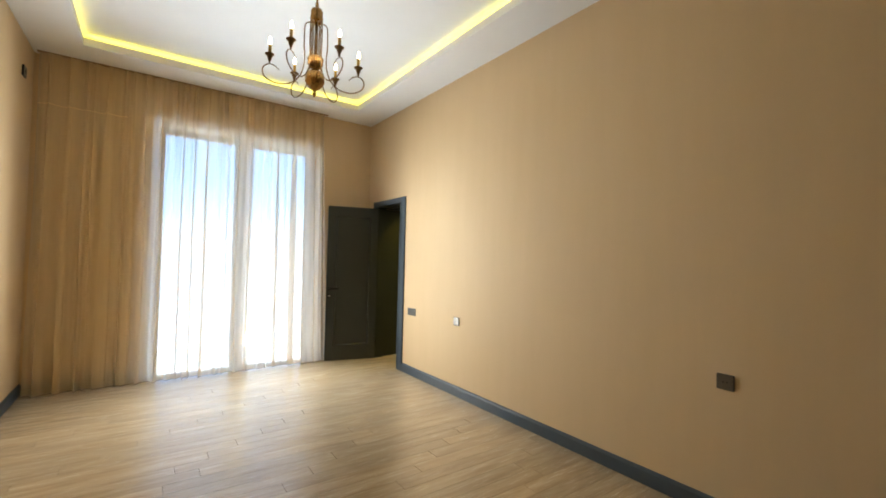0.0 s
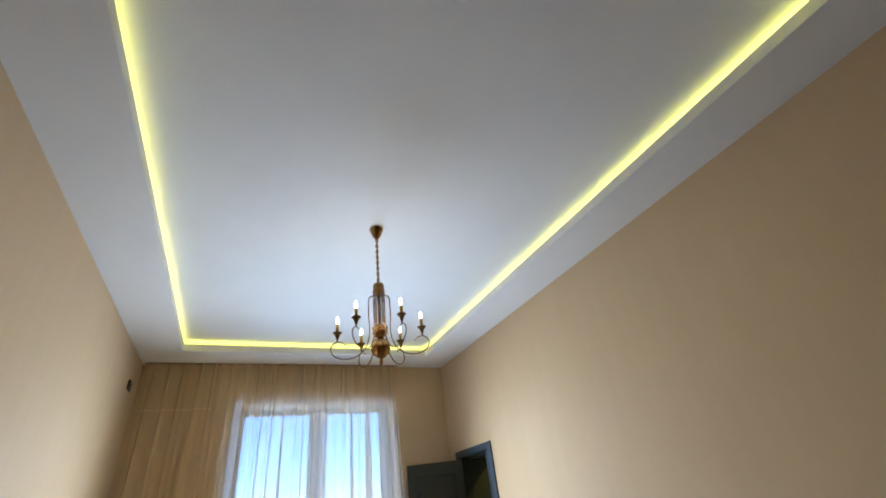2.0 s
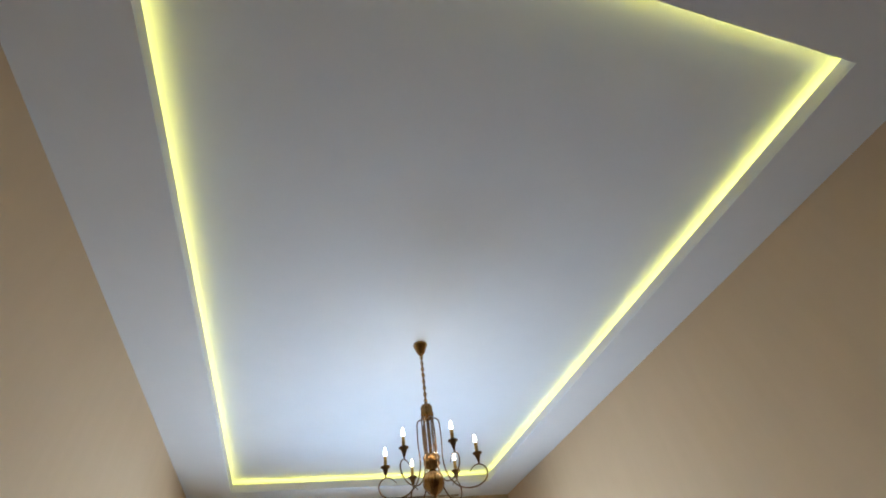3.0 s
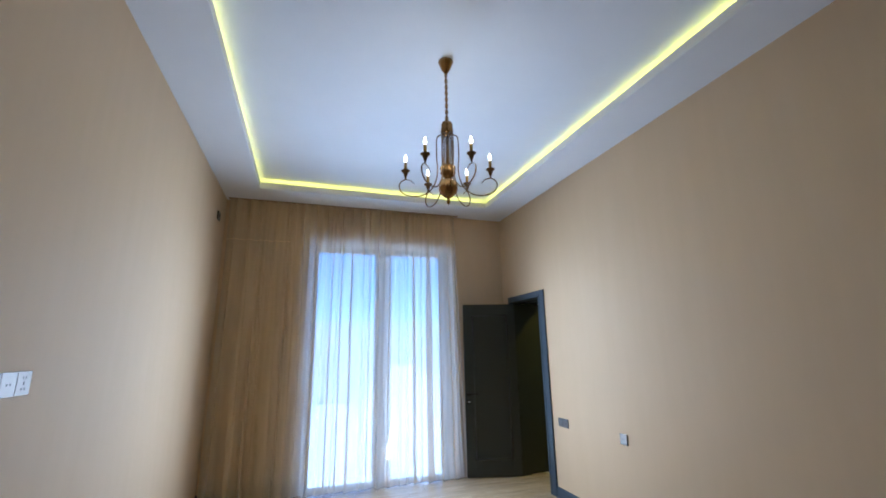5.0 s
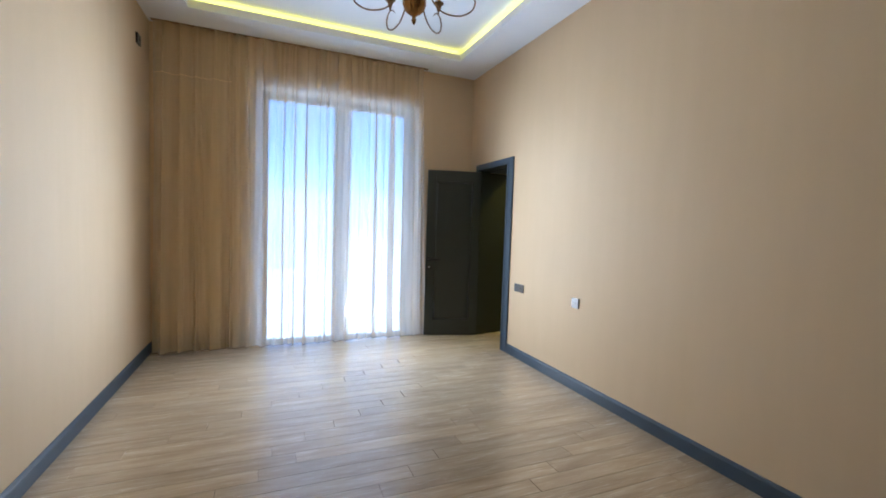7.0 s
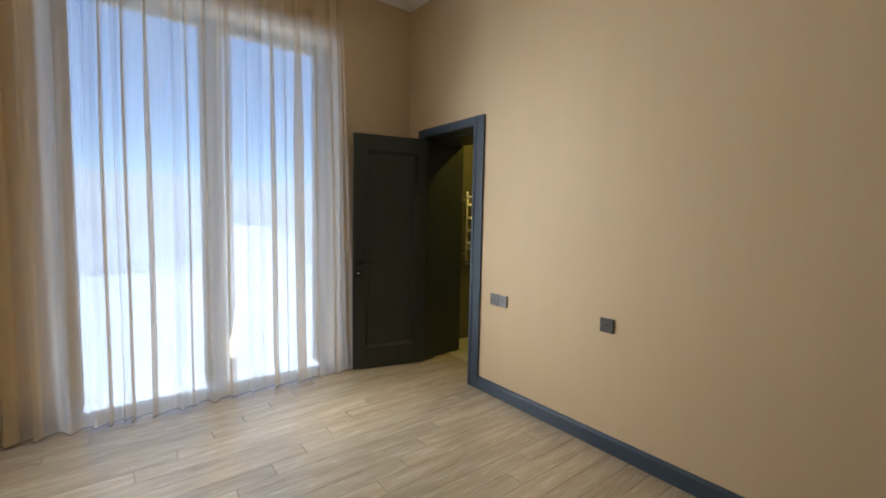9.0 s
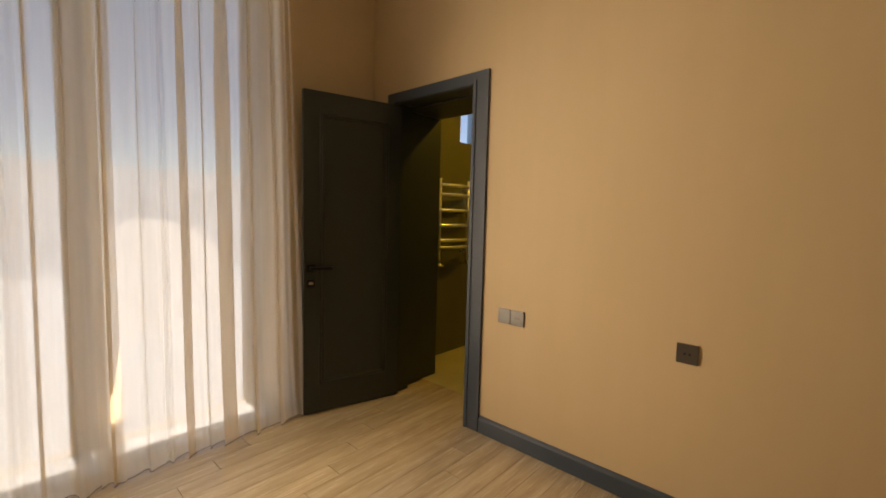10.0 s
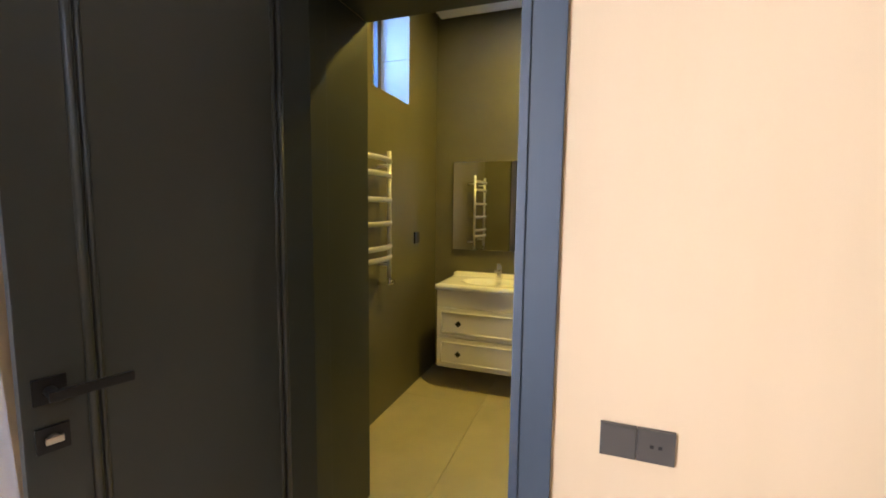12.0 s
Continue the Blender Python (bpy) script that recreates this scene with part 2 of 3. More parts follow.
# ---- structure: main room ----
T = 0.25
y0, y1, zt = DOOR
structure(boxes("wall_left", WALL, [(XL - T, YN - T, 0, XL, WO, 3.8)]), "smooth beige wall with a dark skirting board", "wall")
structure(boxes("wall_near", WALL, [(XL, YN - T, 0, XR, YN, 3.8)]), "plain beige wall closing the room", "wall")
structure(boxes("wall_right", WALL, [(XR, YN - T, 0, 3.18, y0 - 0.02, 3.8), (XR, y1 + 0.04, 0, 3.18, YE, 3.8),
                                    (XR, y0 - 0.02, zt + 0.02, 3.18, y1 + 0.04, 3.8)]), "smooth beige wall with a dark door opening and sockets", "wall")
ox0, ox1, oz = OPEN
structure(boxes("wall_end", WALL, [(XL, YE, 0, ox0, WO, 3.8), (ox1, YE, 0, 3.18, WO, 3.8), (ox0, YE, oz, ox1, WO, 3.8)]),
          "beige end wall with the balcony door opening behind the curtains", "wall")
structure(boxes("subfloor", SEAM, [(XL - T, YN - T, -0.2, 3.05, WO, -0.012)]), "dark base under the planks", "floor")

# lowered ceiling border with its cove
s = 0.17
bm = bmesh.new()
box(bm, XL, YN, ZB, TX0, YE, ZB + 0.02)
box(bm, TX1, YN, ZB, XR, YE, ZB + 0.02)
box(bm, TX0, YN, ZB, TX1, TY0, ZB + 0.02)
box(bm, TX0, TY1, ZB, TX1, YE, ZB + 0.02)
structure(part("ceiling_border", bm, CEIL), "lowered white plaster ceiling border round the tray", "ceiling")
bm = bmesh.new()
for a, b, c, d in ((TX0 - 0.012, TY0, TX0, TY1), (TX1, TY0, TX1 + 0.012, TY1), (TX0 - 0.012, TY0 - 0.012, TX1 + 0.012, TY0), (TX0 - 0.012, TY1, TX1 + 0.012, TY1 + 0.012)):
    box(bm, a, b, ZB, c, d, ZB + 0.05)
lip = structure(part("cove_lip", bm, LIP), "white upstand lip of the ceiling cove", "trim")
lip.location.z = 0.0205
bm = bmesh.new()
for a, b, c, d in ((TX0 - s - 0.02, TY0 - s, TX0 - s, TY1 + s), (TX1 + s, TY0 - s, TX1 + s + 0.02, TY1 + s),
                   (TX0 - s, TY0 - s - 0.02, TX1 + s, TY0 - s), (TX0 - s, TY1 + s, TX1 + s, TY1 + s + 0.02)):
    box(bm, a, b, ZB + 0.022, c, d, ZU)
structure(part("cove_side", bm, CEIL), "inner white side of the lit cove", "ceiling")
structure(boxes("ceiling_tray", CEIL, [(XL - T, YN - T, ZU, 3.18, WO, ZU + 0.2)]), "raised white tray ceiling with yellow cove light", "ceiling")
bm = bmesh.new()
for a, b, c, d in ((TX0 - 0.10, TY0, TX0 - 0.07, TY1), (TX1 + 0.07, TY0, TX1 + 0.10, TY1), (TX0, TY0 - 0.10, TX1, TY0 - 0.07), (TX0, TY1 + 0.07, TX1, TY1 + 0.10)):
    box(bm, a, b, ZB + 0.021, c, d, ZB + 0.026)
structure(part("led_tape", bm, LED), "yellow LED tape lying in the ceiling cove", "light")


def skirting(name, x0, ya, x1, yb, nx, ny):
    """A board between two wall points, its face towards (nx, ny)."""
    a, b, n = Vector((x0, ya, 0)), Vector((x1, yb, 0)), Vector((nx, ny, 0))
    prof = [(0.0, 0.0), (0.016, 0.0), (0.016, 0.082), (0.013, 0.090), (0.010, 0.093), (0.009, 0.099), (0.005, 0.103), (0.0, 0.103)]
    bm = bmesh.new()
    ra = [bm.verts.new(a + n * d + Vector((0, 0, z + 0.001))) for d, z in prof]
    rb = [bm.verts.new(b + n * d + Vector((0, 0, z + 0.001))) for d, z in prof]
    for i in range(len(prof)):
        j = (i + 1) % len(prof)
        bm.faces.new((ra[i], ra[j], rb[j], rb[i]))
    bm.faces.new(list(reversed(ra)))
    bm.faces.new(rb)
    structure(part(name, bm, SLATE), "slate blue-grey skirting board along the wall", "skirting board")


skirting("baseboard_right", XR, YN, XR, 4.851, -1, 0)
skirting("baseboard_right_end", XR, 5.750, XR, YE, -1, 0)
skirting("baseboard_left", XL, YN, XL, YE, 1, 0)
skirting("baseboard_near", XL + 0.017, YN, XR - 0.017, YN, 0, 1)
skirting("baseboard_end_left", XL + 0.017, YE, ox0 - 0.003, YE, 0, -1)
skirting("baseboard_end_right", ox1 + 0.003, YE, XR - 0.017, YE, 0, -1)

# ---- bathroom doorway ----
door_frame = structure(new("door_1"), "dark blue-grey door frame with stepped casing", "door frame")
zc = 2.18
bm = bmesh.new()
CI = 0.013
for a, b, z0, z1 in ((4.854, y0, 0.0, zc), (y1, 5.746, 0.0, zc), (y0, y1, zt, zc)):
    box(bm, XR - 0.018, a, z0 + 0.001, XR - 0.0005, b, z1, bevel=0.003)
casing = part("casing", bm, SLATE, door_frame)
bm = bmesh.new()
for a, b, z0, z1 in ((y0 - 0.026, y0 - 0.002, 0.0, zt + 0.024), (y1 + 0.002, y1 + 0.026, 0.0, zt + 0.024), (y0 - 0.002, y1 + 0.002, zt + 0.002, zt + 0.024)):
    box(bm, XR - 0.026, a, z0 + 0.002, XR - 0.018, b, z1, bevel=0.003)
part("bead", bm, SLATE, door_frame)
bm = bmesh.new()
box(bm, XR, y0 - 0.018, 0.001, 2.83, y0, zt, bevel=0.002)
box(bm, XR, y1 - 0.02, 0.001, 2.83, y1 + 0.036, zt, bevel=0.002)
box(bm, XR, y0, zt, 2.83, y1 - 0.02, zt + 0.018, bevel=0.002)
part("jamb", bm, DOORP, door_frame)
bm = bmesh.new()
box(bm, 2.83, y0 - 0.019, 0.001, 3.20, y0 - 0.001, zt - 0.012, bevel=0.001)
box(bm, 2.83, y1 + 0.036, 0.001, 3.20, y1 + 0.05, zt - 0.012, bevel=0.001)
box(bm, 2.83, y0 - 0.001, zt - 0.010, 3.20, y1 + 0.036, zt + 0.012, bevel=0.001)
part("lining", bm, DOORP, door_frame)

# the open leaf, in its own axes: x from the hinge to the free edge, y into the leaf's thickness
LW, LH, LT = 0.677, 2.075, 0.040
u = Vector((2.045 - 2.692, 5.776 - 5.601, 0)).normalized()
flip = Matrix.Translation((2.692, 5.601, 0.008)) @ Matrix.Rotation(math.atan2(u.y, u.x), 4, "Z")


def L(bm):
    """In leaf axes y points away from the wall side; turn it over so that thickness goes to the wall."""
    for v in bm.verts:
        v.co.y = -v.co.y
    return bm


door = empty("door", flip, "open dark charcoal bathroom door with one tall moulded panel, almost against the end wall", "door")
bm = bmesh.new()
pu0, pu1, pz0, pz1 = 0.100, 0.574, 0.190, 1.940
box(bm, 0, 0, 0, pu0, LT, LH, bevel=0.002)
box(bm, pu1, 0, 0, LW, LT, LH, bevel=0.002)
box(bm, pu0, 0.0, 0, pu1, LT, pz0, bevel=0.002)
box(bm, pu0, 0.0, pz1, pu1, LT, LH, bevel=0.002)
part("leaf", L(bm), DOORP, door)
bm = bmesh.new()
box(bm, pu0 - 0.001, 0.0035, pz0 - 0.001, pu1 + 0.001, LT - 0.0035, pz1 + 0.001)
part("panel", L(bm), DOORP, door)
bm = bmesh.new()


def moulding(bm, face, sign):
    for w, d, r in ((0.006, 0.0, 0.0060), (0.024, -0.0025, 0.0038)):
        y = face - sign * d
        pts = [(pu0 + w, pz0 + w), (pu1 - w, pz0 + w), (pu1 - w, pz1 - w), (pu0 + w, pz1 - w)]
        for (a, b), (c, d2) in zip(pts, pts[1:] + pts[:1]):
            tube(bm, [Vector((a, y, b)), Vector((c, y, d2))], r * 1.6, 8)


moulding(bm, 0.002, 1)
moulding(bm, LT - 0.002, -1)
part("moulding", L(bm), DOORP, door, smooth=True)
for face, sgn in ((0.0, -1), (LT, 1)):
    hnd = part("handle", L((lambda b: (box(b, 0.609, min(face, face + sgn * 0.008), 0.937, 0.661, max(face, face + sgn * 0.008), 0.989, bevel=0.002), b)[1])(bmesh.new())), BLACK, door, "black square lever handle")
    bm = bmesh.new()
    bmesh.ops.create_cone(bm, cap_ends=True, segments=16, radius1=0.010, radius2=0.010, depth=0.04,
                          matrix=Matrix.Translation((0.635, face + sgn * 0.026, 0.963)) @ Matrix.Rotation(math.pi / 2, 4, "X"))
    box(bm, 0.508, min(face + sgn * 0.040, face + sgn * 0.052), 0.953, 0.645, max(face + sgn * 0.040, face + sgn * 0.052), 0.973, bevel=0.003)
    part("lever", L(bm), BLACK, hnd)
    bm = bmesh.new()
    box(bm, 0.609, min(face, face + sgn * 0.007), 0.838, 0.661, max(face, face + sgn * 0.007), 0.890, bevel=0.002)
    rose = part("lock_rose", L(bm), BLACK, door, "black square lock plate")
    bm = bmesh.new()
    bmesh.ops.create_cone(bm, cap_ends=True, segments=18, radius1=0.009, radius2=0.008, depth=0.010,
                          matrix=Matrix.Translation((0.635, face + sgn * 0.011, 0.866)) @ Matrix.Rotation(math.pi / 2, 4, "X"))
    box(bm, 0.621, min(face + sgn * 0.012, face + sgn * 0.020), 0.858, 0.649, max(face + sgn * 0.012, face + sgn * 0.020), 0.872, bevel=0.003)
    part("thumb_turn", L(bm), KEYM, rose, "small nickel thumb turn")
for z in (0.22, 1.02, 1.86):
    bm = bmesh.new()
    bmesh.ops.create_cone(bm, cap_ends=True, segments=12, radius1=0.006, radius2=0.006, depth=0.09, matrix=Matrix.Translation((-0.007, LT * 0.5, z)))
    part("hinge", L(bm), BLACK, door)

# ---- bathroom shell ----
wx0, wx1, wz0, wz1 = 3.815, 4.32, 2.04, 2.68
structure(boxes("bath_wall_window", BATHW, [(3.18, BY1, -0.1, wx0, WO, 3.1), (wx1, BY1, -0.1, BX + 0.2, WO, 3.1), (wx0, BY1, -0.1, wx1, WO, wz0), (wx0, BY1, wz1, wx1, WO, 3.1)]),
          "olive-grey tiled bathroom wall with a high window", "wall")
structure(boxes("bath_wall_back", BATHW, [(BX, BY0 - 0.2, -0.1, BX + 0.2, BY1, 3.1)]), "olive-grey tiled bathroom wall behind the washbasin", "wall")
structure(boxes("bath_wall_side", BATHW, [(3.18, BY0 - 0.2, 0, BX, BY0, 3.1)]), "olive-grey tiled bathroom wall", "wall")
structure(boxes("bath_wall_door", BATHW, [(3.1803, BY0, 0, 3.19, y0 - 0.02, 3.1), (3.1803, y1 + 0.052, 0, 3.19, BY1, 3.1), (3.1803, y0 - 0.02, zt + 0.014, 3.19, y1 + 0.052, 3.1)]),
          "olive-grey tiled wall round the doorway", "wall")
structure(boxes("bath_ceiling", CEIL, [(3.19 + 0.05, BY0 + 0.05, BZ, BX - 0.05, BY1 - 0.05, BZ + 0.03)]), "white bathroom ceiling with a shadow gap", "ceiling")
# Black backing sheet: the shadow gap's darkness is put into its colour.
structure(boxes("bath_gap_backing", BLACK, [(3.19, BY0, BZ + 0.06, BX, BY1, BZ + 0.1)]), "black sheet that puts the shade into the gap round the bathroom ceiling", "ceiling")
structure(boxes("bath_subfloor", SEAM, [(3.05, BY0 - 0.2, -0.2, BX + 0.2, WO, -0.018)]), "base under the bathroom tiles", "floor")
rev = [(wx1 - 0.006, BY1 - 0.004, wz0, wx1 - 0.0005, 6.23, wz0 + 0.30), (wx1 - 0.006, BY1 - 0.004, wz0 + 0.303, wx1 - 0.0005, 6.23, wz1),
       (wx0 + 0.0005, BY1 - 0.004, wz0, wx0 + 0.006, 6.23, wz0 + 0.30), (wx0 + 0.0005, BY1 - 0.004, wz0 + 0.303, wx0 + 0.006, 6.23, wz1)]
REVEAL = simple("pale_reveal_tile", (0.42, 0.40, 0.36), 0.35, vary=0.06)
structure(boxes("window_reveal", REVEAL, rev), "tiled reveal of the high bathroom window", "trim")

window_2 = structure(new("window_2"), "small high bathroom window with a dark frame", "window")
bm = bmesh.new()
fy0, fy1, f = 6.23, 6.29, 0.05
box(bm, wx0, fy0, wz0, wx0 + f, fy1, wz1, bevel=0.003)
box(bm, wx1 - f, fy0, wz0, wx1, fy1, wz1, bevel=0.003)
box(bm, wx0 + f, fy0, wz0, wx1 - f, fy1, wz0 + f, bevel=0.003)
box(bm, wx0 + f, fy0, wz1 - f, wx1 - f, fy1, wz1, bevel=0.003)
part("window_frame", bm, FRAME, window_2)
p = boxes("pane", GLASS, [(wx0 + f, 6.258, wz0 + f, wx1 - f, 6.264, wz1 - f)], window_2)
p.visible_shadow = False

# ---- balcony door ----
window_1 = structure(new("window_1"), "tall glazed double balcony door behind sheer curtains", "window")
gy = 6.22
bm = bmesh.new()
box(bm, ox0, gy, 0.0, ox0 + 0.045, gy + 0.07, oz, bevel=0.003)
box(bm, ox1 - 0.045, gy, 0.0, ox1, gy + 0.07, oz, bevel=0.003)
box(bm, ox0 + 0.045, gy, oz - 0.03, ox1 - 0.045, gy + 0.07, oz, bevel=0.003)
part("window_frame", bm, PVC, window_1)
boxes("sill", SILLM, [(ox0 + 0.045, gy, 0.0, ox1 - 0.045, gy + 0.07, 0.012)], window_1, "metal sill lightened against its backlit shade", bevel=0.002)
mid = (ox0 + ox1) / 2
for a, b in ((ox0 + 0.048, mid - 0.003), (mid + 0.003, ox1 - 0.048)):
    bm = bmesh.new()
    w = 0.075
    box(bm, a, gy - 0.012, 0.014, a + w, gy + 0.055, oz - 0.032, bevel=0.004)
    box(bm, b - w, gy - 0.012, 0.014, b, gy + 0.055, oz - 0.032, bevel=0.004)
    box(bm, a + w, gy - 0.012, oz - 0.032 - 0.032, b - w, gy + 0.055, oz - 0.032, bevel=0.004)
    sash = part("sash", bm, PVC, window_1)
    boxes("bottom_rail", SILLM, [(a + w, gy - 0.012, 0.014, b - w, gy + 0.055, 0.019)], sash, "metal bottom rail lightened against its backlit shade", bevel=0.003)
    p = boxes("pane", GLASS, [(a + w - 0.004, gy + 0.018, 0.020, b - w + 0.004, gy + 0.024, oz - 0.032 - 0.032 + 0.004)], sash)
    p.visible_shadow = False
structure(boxes("threshold", STONE, [(ox0, YE + 0.002, -0.10, ox1, gy - 0.013, 0.014), (ox0, gy - 0.0125, -0.10, ox1, WO - 0.002, -0.003)], bevel=0.001), "pale stone threshold of the balcony door", "threshold")

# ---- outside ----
structure(boxes("terrace", STONE, [(-12.0, WO, -0.12, 14.0, 40.0, -0.03)]), "sunlit pale paved terrace, tinted blue for cool daylight, outside the balcony door", "terrace")
# Slab stands in for an unidentified bright shape outside, cut to its outline.
bm = bmesh.new()
outline = [(2.78, -0.03), (2.78, 0.86), (2.70, 0.97), (2.30, 1.18), (1.95, 1.20), (1.76, 1.06), (1.40, 0.92), (1.22, 0.50), (1.15, -0.03)]
fr = [bm.verts.new((x, 8.6 + 0.9 * z, z)) for x, z in outline]
bk = [bm.verts.new((x + (0.12 if x < 1.5 else 0), 8.8 + 0.9 * z, z - 0.02)) for x, z in outline]
bm.faces.new(fr)
bm.faces.new(list(reversed(bk)))
for i in range(len(outline)):
    j = (i + 1) % len(outline)
    bm.faces.new((fr[j], fr[i], bk[i], bk[j]))
structure(part("bright_shape_slab", bm, RENDERW), "sunlit pale sloping slab standing in for an unidentified bright shape beyond the terrace", "slab")
# Invented bank that hides the sky's yellow horizon band, coloured to blend with it.
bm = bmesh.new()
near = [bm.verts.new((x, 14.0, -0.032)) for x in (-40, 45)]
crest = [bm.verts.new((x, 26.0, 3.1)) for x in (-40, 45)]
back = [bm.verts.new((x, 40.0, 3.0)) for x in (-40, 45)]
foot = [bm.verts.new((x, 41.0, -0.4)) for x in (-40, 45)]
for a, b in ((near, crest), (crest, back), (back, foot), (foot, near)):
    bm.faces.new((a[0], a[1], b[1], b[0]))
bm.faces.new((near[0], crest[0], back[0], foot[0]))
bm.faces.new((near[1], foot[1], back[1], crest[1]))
structure(part("horizon_bank", bm, EARTH), "added sunlit bank beyond the terrace that hides the horizon haze", "bank")
structure(boxes("ground", EARTH, [(-600, -600, -0.5, 600, 600, -0.25)]), "dry pale ground, tinted blue for cool daylight, reaching the horizon", "ground")
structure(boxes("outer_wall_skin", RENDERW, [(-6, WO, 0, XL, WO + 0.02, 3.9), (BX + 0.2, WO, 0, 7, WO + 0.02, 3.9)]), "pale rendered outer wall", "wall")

# ---- curtains ----


def curtain(name, x0, x1, ybase, amp, seed, label, folds, hem_lift=0.012, right_flare=0.0):
    """A hanging sheer: the folds gather at the top and open towards the hem."""
    r = random.Random(seed)
    waves = []
    x = 0.0
    while x < 1.0:
        w = r.choice((0.5, 0.8, 1.0, 1.3, 1.7)) * r.uniform(0.85, 1.15) / folds
        waves.append((x, w, r.uniform(0.6, 1.2), r.choice((0.08, 0.20, 0.30, 0.40, 0.50)), r.uniform(-1, 1)))
        x += w
    top, rows, cols = ZB - 0.006, 40, int(340 * (x1 - x0))
    bm = bmesh.new()
    grid = []
    for j in range(rows + 1):
        v = j / rows
        z = top + (hem_lift - top) * v
        line = []
        for i in range(cols + 1):
            s_ = i / cols
            k = max(q for q in range(len(waves)) if waves[q][0] <= s_)
            xa, w, a, over, skew = waves[k]
            ph = 2 * math.pi * (s_ - xa) / w
            gather = 0.62 + 0.38 * min(1.0, v * 2.5)
            end = min(1.0, 8 * s_, 8 * (1 - s_))
            drift = 0.014 * v * math.sin(9.0 * s_ + seed) + 0.005 * math.sin(2.3 * v * math.pi + 14 * s_ + seed)
            flare = max(0.0, (v - 0.86) / 0.14) ** 2
            xx = x0 + (x1 - x0) * (s_ + w * over * gather * end * math.sin(ph)) + drift * 0.6
            xx += right_flare * max(0.0, v - 0.05) * s_ ** 6 + 0.010 * skew * v * math.sin(ph / 2) ** 2
            yy = ybase + a * amp * (0.7 + 0.3 * v) * math.sin(ph + 0.9) + 0.006 * math.sin(3 * ph + 4 * v) * (1 - 0.5 * v) + drift + 0.05 * (1 - v)
            yy -= 0.035 * flare * (0.5 + 0.5 * math.sin(ph * 0.5 + skew * 3) ** 2)
            zz = z + 0.004 * flare * math.sin(ph + skew)
            line.append(bm.verts.new((xx, yy, max(zz, 0.004))))
        grid.append(line)
    for lo, hi in zip(grid, grid[1:]):
        for i in range(cols):
            bm.faces.new((lo[i], lo[i + 1], hi[i + 1], hi[i]))
    grid_z = [row_[0].co.z for row_ in grid]
    kept_rows = [[v.co.copy() for v in row_] for row_ in grid]
    hem_points = [v.co.copy() for v in grid[-1]]
    head_points = [v.co.copy() for v in grid[0]]
    thing = empty(name, pose(0, 0, 0), label, "curtain", "sheer curtains at the balcony door")
    part("fabric", bm, VOILE, thing, smooth=True)
    if x0 < 0:
        seam_row = min(range(rows + 1), key=lambda q: abs(grid_z[q] - 2.79))
        bm = bmesh.new()
        tube(bm, [p_ + Vector((0, -0.001, 0)) for p_ in kept_rows[seam_row] if p_.x < -0.15], 0.0028, 5)
        part("seam", bm, SEWN, thing, "raised cross seam", smooth=True)
    bm = bmesh.new()
    tube(bm, hem_points[::2], 0.0028, 5)
    part("hem", bm, HEM, thing, "weighted hem cord", smooth=True)
    bm = bmesh.new()
    for a, b in zip(head_points[::3], head_points[3::3]):
        lo = [bm.verts.new(Vector((p_.x, p_.y - 0.003, top - 0.05))) for p_ in (a, b)]
        hi = [bm.verts.new(Vector((p_.x, p_.y - 0.003, top))) for p_ in (a, b)]
        bm.faces.new((lo[0], lo[1], hi[1], hi[0]))
    part("heading_tape", bm, VOILE, thing, "gathered heading tape")
    return thing


curtain("curtain", -0.845, 1.10, 5.800, 0.032, 11, "long sheer cream curtain hanging from ceiling to floor in soft folds", 18)
curtain("curtain", 1.02, 1.965, 5.812, 0.028, 23, "sheer cream curtain drawn over the balcony door beside the open door", 9, right_flare=0.10)
rail = boxes("curtain_rail", PVC, [(XL + 0.03, 5.835, ZB - 0.006, 2.02, 5.885, ZB - 0.0005)], bevel=0.001)
tagged(rail, "slim white curtain rail fixed under the ceiling", "curtain rail")

# ---- chandelier ----
CH = (0.90, 2.957)
chan = empty("chandelier", pose(CH[0], CH[1], ZU), "six-arm antique brass chandelier with glowing candle bulbs under the ceiling", "chandelier")


def cz(z):
    return (z - 3.50) * 0.962


bm = bmesh.new()
lathe(bm, [(0.050, -0.0005), (0.051, cz(3.488)), (0.046, cz(3.480)), (0.031, cz(3.435)), (0.020, cz(3.420)), (0.010, cz(3.405))], 24)
part("ceiling_rose", bm, BRASS, chan, smooth=True)
bm = bmesh.new()
zz = 3.405
i = 0
while zz > 3.03:
    ring_c = Vector((0, 0, cz(zz - 0.016)))
    pts = []
    for k in range(13):
        a = 2 * math.pi * k / 12
        q = Vector((0.0085 * math.cos(a), 0, 0.017 * math.sin(a)))
        if i % 2:
            q = Vector((0, q.x, q.z))
        pts.append(ring_c + q)
    tube(bm, pts, 0.0034, 6)
    zz -= 0.024
    i += 1
part("chain", bm, BRASS, chan, smooth=True)
bm = bmesh.new()
lathe(bm, [(0.004, cz(3.41)), (0.0045, cz(3.3)), (0.004, cz(3.02))], 8)
part("cable", bm, CANDLE, chan, smooth=True)
bm = bmesh.new()
lathe(bm, [(0.012, cz(3.030)), (0.030, cz(3.022)), (0.038, cz(3.008)), (0.036, cz(2.985)), (0.040, cz(2.965)), (0.040, cz(2.945)), (0.033, cz(2.930)), (0.012, cz(2.924))], 60, 0.30, 10)
part("collar", bm, BRASS, chan, smooth=True)
bm = bmesh.new()
lathe(bm, [(0.0055, cz(2.93)), (0.0055, cz(2.60))], 12)
part("stem", bm, BRASS, chan, smooth=True)
